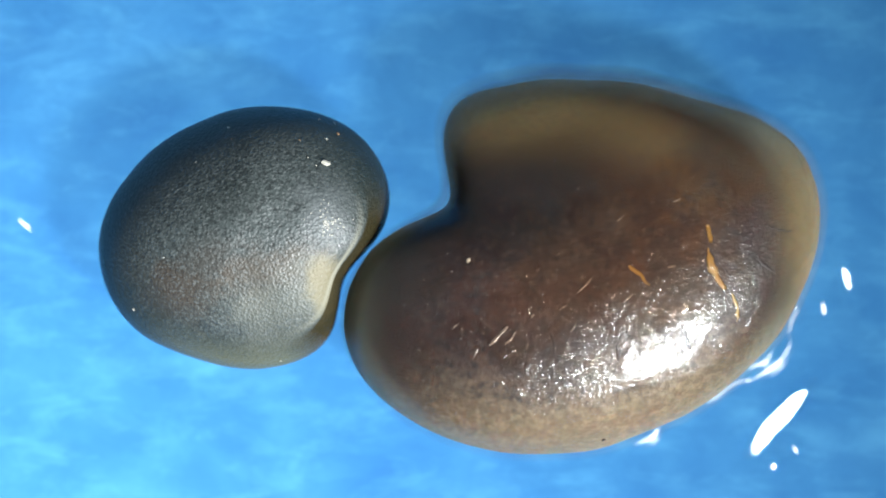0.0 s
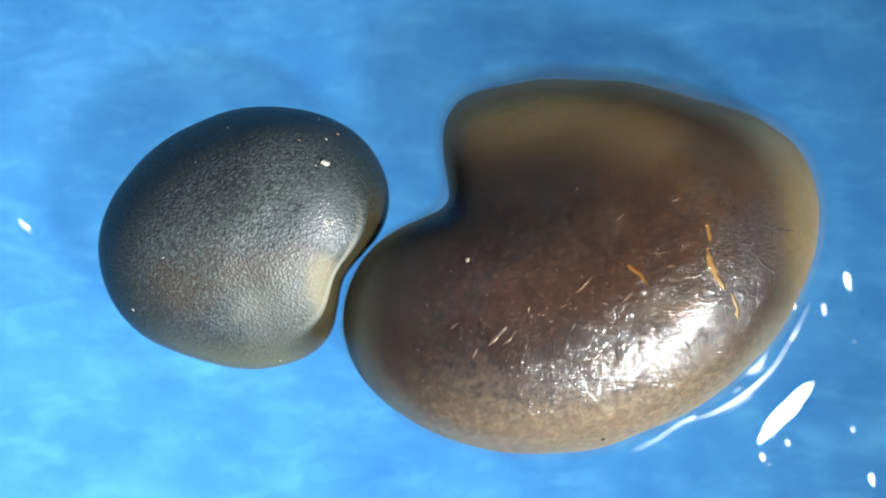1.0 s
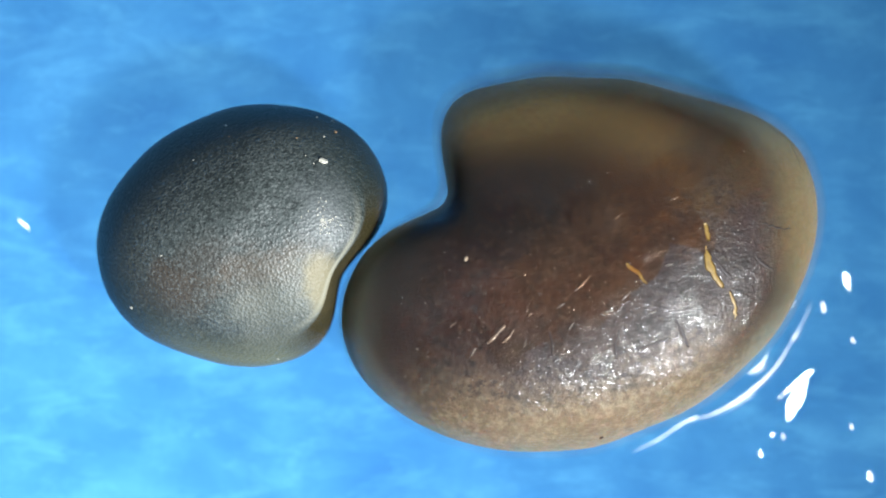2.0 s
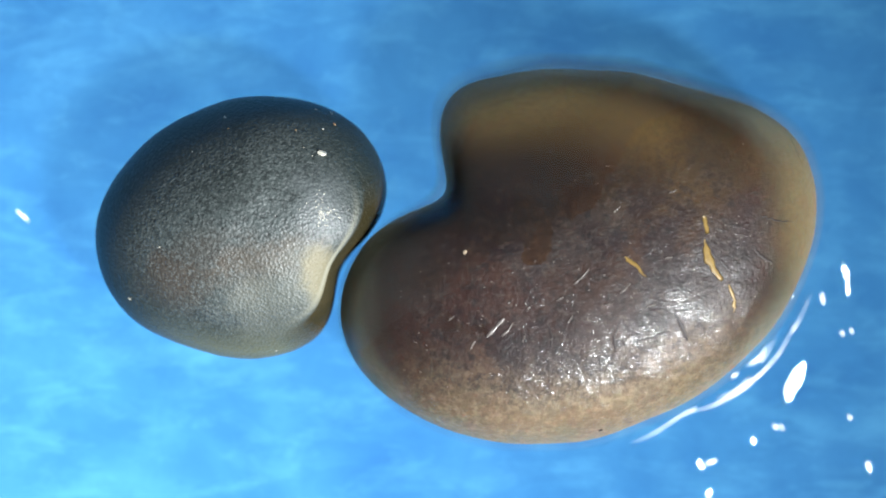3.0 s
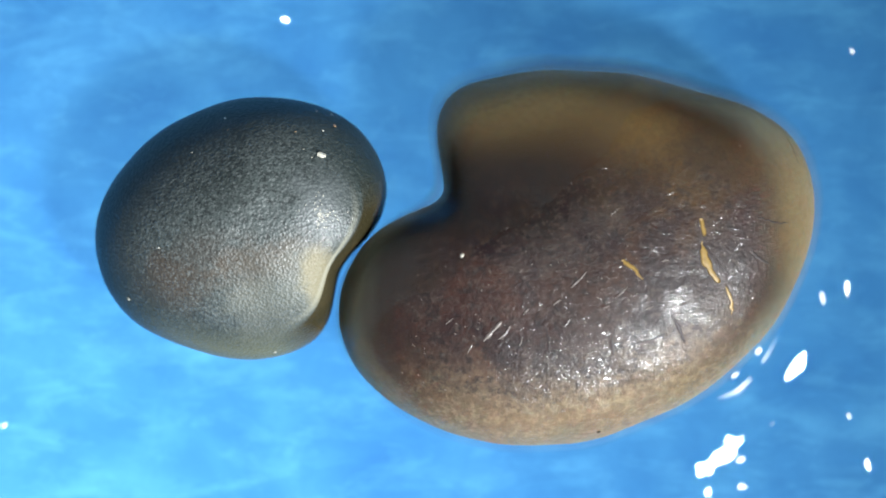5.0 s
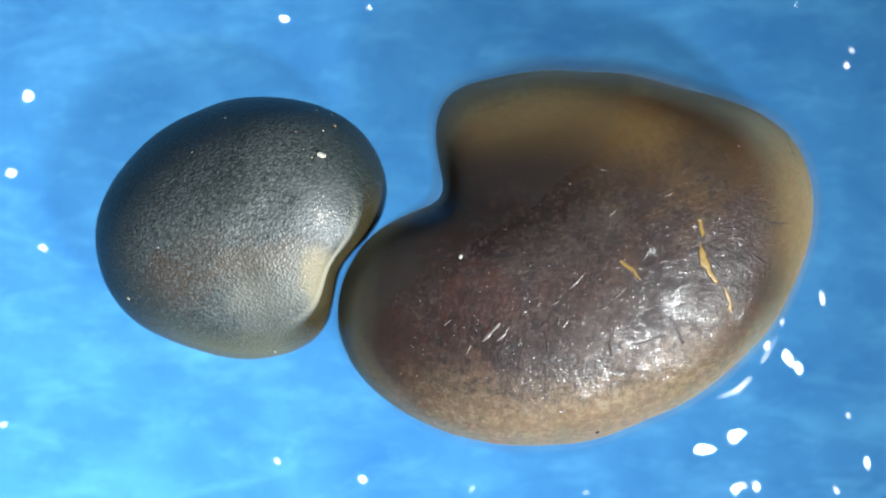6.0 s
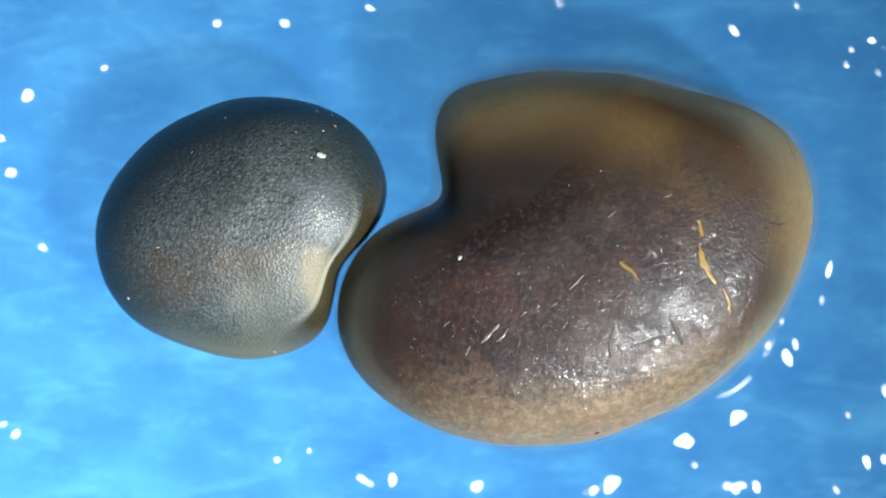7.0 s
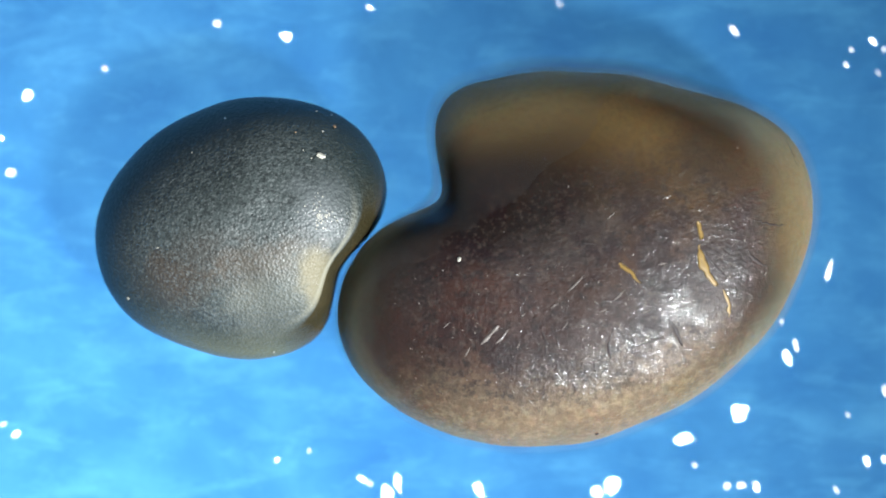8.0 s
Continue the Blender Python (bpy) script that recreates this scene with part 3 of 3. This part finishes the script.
def ripple(places, t, wide, seed=0):
    """A thin crest of water along places on the sheet; the face towards the lamp carries the glint. Returns it and its height."""
    pts = [np.array(on_sheet(px, py, t)) for px, py in places]
    pts = [2 * pts[0] - pts[1]] + pts + [2 * pts[-1] - pts[-2]]
    way = []
    for a, b, c, d in zip(pts, pts[1:], pts[2:], pts[3:]):
        for u in np.linspace(0, 1, 10, endpoint=False):
            way.append(0.5 * (2 * b + (c - a) * u + (2 * a - 5 * b + 4 * c - d) * u * u + (3 * b - a - 3 * c + d) * u ** 3))
    way = np.array(way)
    tang = np.gradient(way, axis=0)
    step = np.linalg.norm(tang, axis=1)
    tang /= step[:, None]
    side = np.stack([tang[:, 1], -tang[:, 0]], -1)          # towards the lamp
    lean = lean_at(*way.mean(0))
    side *= np.sign(-(side @ lean).sum())
    height = np.cumsum((tang @ lean) * step)
    n = len(way)
    height = height - np.linspace(height[0], height[-1], n) * 0.4
    height = height - height.min() + 0.03
    rows = []
    for i, (p, q) in enumerate(zip(way, side)):
        taper = math.sin(math.pi * (i + 0.5) / n) ** 0.5
        w = wide * taper * (1 + 0.55 * noise.noise(Vector((i * 0.17, seed * 2.3, 0.5))))
        drop_by = -(q @ lean) * w
        h = height[i] + drop_by
        rows.append([(*(p - q * (w + 0.09)), -0.01), (*(p - q * (w * 0.5 + 0.02)), h * 0.8), (*(p - q * w * 0.5), h), (*p, h - drop_by * 0.5),
                     (*(p + q * w * 0.5), h - drop_by), (*(p + q * (w * 0.5 + 0.02)), (h - drop_by) * 0.75), (*(p + q * (w + 0.07)), -0.01)])
    verts = np.array(rows)
    centre = np.array([*way.mean(0), 0])
    ob = mesh_object("water_ripple", (verts.reshape(-1, 3) - centre) * MM, [f[::-1] for f in grid_faces(n, 7, False)], RIPPLE)
    ob.location = centre * MM
    return tagged(ob, "thin curved water ripple round the swollen seed's foot", "water ripple", "ripples on the sheet"), float(verts[:, :, 2].max())


def motions():
    # the seeds settle as the water drains: x, y in mm, then degrees
    def seed_rows(at, rows):
        return [(t, pose((at[0] + x) * MM, (at[1] + y) * MM, z * MM, rx, ry, rz)) for t, x, y, z, rx, ry, rz in rows]

    walk(grey_seed, seed_rows(GREY_AT, [(0, 0, 0, 0, 0, 0, 0), (1.5, -.003, -.004, 0, 0, -.1, 0), (3.0, .008, -.020, 0, .3, -.6, -.33),
                                        (4.5, .019, -.045, 0, .5, -.9, -.59), (6.0, .038, -.050, 0, .8, -1.2, -.83), (8.0, .046, -.055, 0, 1.0, -1.5, -1.04)]))
    brown = [(0, 0, 0, 0, 0, 0, 0), (1.5, -.012, .008, 0, .2, .1, .1), (3.0, -.002, -.004, 0, 1.15, .05, .2),
             (4.5, -.008, -.015, 0, 1.93, -.2, .4), (6.0, -.014, -.025, 0, 2.6, -.5, .5), (8.0, -.002, -.025, 0, 3.5, -1.1, .6)]
    walk(brown_seed, seed_rows(BROWN_AT, brown))
    sink = {0: 0, 1.5: -.014, 3.0: -.052, 4.5: -.068, 6.0: -.085, 8.0: -.115}
    walk(film, seed_rows(BROWN_AT, [(t, x, y, sink[t], a, b, c) for t, x, y, z, a, b, c in brown]))
    for ob, rows in WATERS:
        base = ob.location.copy()
        walk(ob, [(t, Matrix.Translation(base + Vector((x, y, z)) * MM)) for t, x, y, z in rows])


WATERS = []


def keyed(made, rows):
    """rows: seconds, x and y drift in mm, and how far it stands out of the wet (1: it lies free; 0: drained or drowned)."""
    ob, tall = made
    WATERS.append((ob, [(t, x, y, (show - 1) * (tall + 0.02)) for t, x, y, show in rows]))


def glint(k, px, py, long, wide, turn, seen, start=0.0, end=9.0, dx=0.0, dy=0.0, lump=0.22):
    """A bead whose face is long by wide (hundredths of a mm), at (px, py) at the time seen; it comes out at start, drains at end, and drifts by dx, dy mm over its life."""
    x, y = on_sheet(px, py, seen)
    first, last = max(start, 0.0), min(end, 8.0)
    part = lambda t: (t - seen) / max(last - first, 0.1)
    rows = [(0.0, dx * part(0) if start <= 0 else 0, dy * part(0) if start <= 0 else 0, 1 if start <= 0 else 0)]
    if start > 0:
        rows += [(start - 0.25, dx * part(start), dy * part(start), 0.0), (start + 0.25, dx * part(start), dy * part(start), 0.9)]
    if end < 8:
        rows += [(end - 0.35, dx * part(end), dy * part(end), 0.95), (end + 0.25, dx * part(end), dy * part(end), 0.0)]
    rows += [(8.0, dx * part(last), dy * part(last), 1.0 if end >= 8 else 0.0)]
    keyed(drop(x, y, long * 0.0036, wide * (0.0027 if long > 1.6 * wide else 0.0033), turn, k, lump, RIPPLE if long * wide < 420 and k % 2 else WATER), rows)


# the long bead in the meniscus, which shrinks and creeps inwards, and the shorter one that it leaves
keyed(drop(*on_sheet(1378, 742, 0), 0.62, 0.115, 47, 1, 0.08),
      [(0, 0, 0, 1), (0.5, .05, .05, 1), (1.0, .10, .11, .85), (1.5, .16, .20, .62), (2.0, .18, .26, .3), (2.4, .18, .28, 0), (8, .18, .28, 0)])
keyed(drop(*on_sheet(1406, 673, 3.0), 0.30, 0.105, 62, 2, 0.10),
      [(0, 0, -.3, 0), (1.0, 0, -.30, 0), (1.5, -.02, -.22, .7), (2.2, 0, -.1, 1), (3.0, 0, 0, 1), (4.5, .02, .10, .9), (5.1, .02, .12, .5), (5.5, .02, .13, 0), (8, .02, .13, 0)])
# px, py, long, wide, turn, seen, start, end, dx, dy
EARLY = ((45, 398, 30, 8, 135, 0, 0, 4.9, .02, -.05), (1496, 490, 42, 13, 108, 0, 0, 3.4, .04, -.10), (1457, 546, 24, 8, 100, 0, 0, 6.9, .05, -.04),
         (1403, 541, 12, 10, 110, 0, 0, 3.9), (1407, 796, 16, 8, 118, 0, 0, 1.2, -.1, .10), (1368, 826, 11, 6, 115, 0, 0, 1.0), (1387, 778, 13, 7, 112, 1.5, 1.1, 3.4),
         (1346, 808, 15, 6, 112, 1.5, 0.9, 2.6), (1507, 760, 14, 6, 110, 1.5, 0.6, 9), (1540, 848, 24, 10, 108, 1.5, 0.8, 9, 0, .04), (1510, 607, 12, 6, 115, 1.5, 1.0, 3.6),
         (1368, 774, 8, 6, 100, 1.5, 1.0, 2.4), (1372, 755, 12, 9, 140, 3.0, 2.6, 5.0), (1333, 780, 15, 6, 108, 3.0, 2.4, 4.2), (1300, 665, 16, 8, 35, 3.0, 2.5, 5.4, .02, -.02),
         (1500, 512, 32, 6, 95, 3.5, 2.9, 5.6), (1343, 622, 14, 10, 60, 4.5, 3.9, 5.7), (1363, 577, 14, 8, 60, 4.5, 4.0, 6.2), (1490, 590, 12, 6, 112, 3.0, 2.5, 3.9))
# the torn film, which opens into a ragged patch and breaks up
PATCH = ((1240, 822, 24, 12, 115, 3.0, 2.5, 3.5), (1258, 818, 26, 9, 25, 3.0, 2.7, 3.5), (1255, 872, 18, 14, 90, 3.0, 2.6, 5.3), (1272, 822, 70, 40, 28, 3.5, 3.1, 5.2, .06, .08),
         (1248, 838, 34, 44, 100, 3.5, 3.2, 5.2, .03, .06), (1308, 822, 14, 22, 100, 3.5, 3.3, 5.2, .03, .06), (1303, 790, 58, 46, 30, 4.5, 3.8, 5.1), (1313, 862, 12, 18, 90, 4.5, 4.0, 9),
         (1248, 796, 50, 22, 8, 5.9, 5.2, 6.2), (1300, 776, 34, 28, 25, 5.9, 5.2, 6.3, .02, .1), (1307, 756, 40, 34, 40, 6.5, 6.3, 7.0, 0, .06), (1306, 729, 34, 32, 40, 8.0, 7.0, 9, 0, .1),
         (1229, 787, 32, 22, 5, 6.5, 6.3, 7.0), (1208, 777, 30, 27, 20, 8.0, 7.0, 9, -.02, .03))
LATE = ((505, 36, 15, 10, 160, 4.5, 3.9, 6.2), (504, 42, 18, 13, 155, 6.5, 6.2, 7.2), (507, 65, 22, 17, 150, 8, 7.2, 9), (384, 43, 16, 15, 90, 8, 6.9, 9), (50, 170, 18, 18, 80, 8, 5.6, 9),
        (20, 306, 20, 18, 20, 8, 5.6, 9), (990, 9, 20, 12, 135, 8, 6.8, 9), (1298, 54, 28, 13, 132, 8, 6.8, 9), (1544, 73, 18, 11, 150, 8, 6.9, 9), (1506, 89, 14, 6, 125, 8, 4.2, 9),
        (1497, 116, 13, 6, 118, 8, 5.7, 9), (1564, 88, 10, 7, 100, 8, 7.0, 9), (655, 15, 16, 7, 155, 8, 6.0, 9), (76, 438, 18, 12, 150, 7, 5.2, 7.7), (186, 121, 9, 6, 0, 8, 6.9, 9),
        (8, 754, 12, 9, 30, 4.5, 3.6, 9), (29, 768, 15, 9, 20, 8, 6.9, 9), (1554, 130, 14, 5, 128, 8, 6.2, 9), (2, 245, 8, 12, 90, 8, 6.2, 9), (1410, 12, 14, 5, 125, 6.5, 6.0, 7.6))
LOW = ((696, 852, 30, 15, 95, 6.5, 6.1, 7.1), (704, 852, 36, 20, 105, 8, 7.1, 9), (684, 872, 24, 26, 60, 8, 7.1, 9), (838, 870, 20, 12, 110, 6.5, 6.0, 7.0), (848, 866, 34, 22, 110, 8, 7.0, 9),
       (1084, 858, 34, 28, 70, 8, 6.9, 9), (1056, 870, 20, 20, 110, 8, 7.0, 9), (1042, 876, 18, 10, 150, 6.5, 6.0, 7.0), (1392, 633, 30, 18, 118, 8, 5.7, 9), (1408, 612, 27, 13, 100, 8, 6.9, 9),
       (1412, 650, 22, 10, 108, 6.5, 5.6, 6.9), (1383, 570, 13, 8, 90, 6.5, 5.8, 9), (1357, 611, 14, 8, 90, 6.5, 5.9, 7.3), (1287, 860, 15, 14, 90, 8, 6.9, 9), (1337, 860, 24, 10, 110, 8, 5.9, 9),
       (1229, 823, 14, 6, 112, 8, 6.2, 9), (1302, 866, 18, 16, 100, 6.5, 5.9, 7.2), (1479, 866, 20, 7, 112, 8, 5.8, 9), (1564, 812, 22, 7, 110, 8, 6.2, 9), (1565, 692, 26, 7, 108, 8, 6.4, 9),
       (490, 815, 9, 9, 100, 6.5, 5.9, 9), (548, 798, 9, 7, 100, 8, 6.6, 9), (640, 847, 14, 8, 140, 8, 5.8, 9), (654, 856, 11, 8, 130, 8, 6.2, 9), (1466, 482, 44, 5, 80, 8, 6.9, 9), (1455, 533, 18, 5, 98, 6.5, 5.8, 7.2))
for k, row in enumerate(EARLY + LATE):
    glint(k + 3, *row)
for k, row in enumerate(PATCH + LOW):
    glint(k + 60, *row, lump=0.32)

# the film's scalloped edge by the seed's foot, then one long ripple that fades as the water draws back
FIRST = [(0, 0, 0, 1), (0.4, .05, -.04, 1), (0.8, .08, -.06, .7), (1.2, .10, -.08, 0), (8, .10, -.08, 0)]
SCALLOPS = (((1405, 528), (1412, 545), (1400, 566), (1396, 590)), ((1392, 585), (1397, 606), (1384, 632), (1356, 656), (1330, 672)), ((1366, 622), (1352, 640), (1330, 648), (1322, 655)),
            ((1330, 672), (1304, 676), (1288, 686), (1262, 706), (1240, 714)), ((1300, 664), (1284, 676), (1278, 690)), ((1166, 756), (1150, 774), (1116, 788)))
for k, places in enumerate(SCALLOPS):
    keyed(ripple(places, 0.0, 0.055, k), FIRST)
SECOND = [(0, -.06, .05, 0), (0.4, -.06, .05, 0), (0.9, -.04, .03, .9), (1.5, 0, 0, 1), (2.4, .02, -.02, .8), (3.4, .03, -.03, .55), (4.1, .03, -.03, 0), (8, .03, -.03, 0)]
ARCS = (((1117, 802), (1160, 782), (1205, 752), (1236, 738)), ((1222, 746), (1262, 734), (1310, 706), (1350, 674)), ((1336, 688), (1372, 650), (1390, 622), (1408, 588)), ((1400, 606), (1420, 570), (1436, 534)),
        ((1322, 664), (1344, 648), (1360, 622)))
for k, places in enumerate(ARCS):
    keyed(ripple(places, 1.5, 0.05, k + 9), SECOND)
THIRD = [(0, 0, 0, 0), (2.3, 0, 0, 0), (2.9, 0, 0, .9), (4.2, .02, -.02, .9), (6.6, .03, -.03, .8), (7.6, .03, -.03, 0), (8, .03, -.03, 0)]
for k, places in enumerate((((1346, 640), (1362, 614), (1374, 588)), ((1268, 704), (1300, 690), (1330, 664)))):
    keyed(ripple(places, 3.5, 0.03, k + 20), THIRD)

motions()
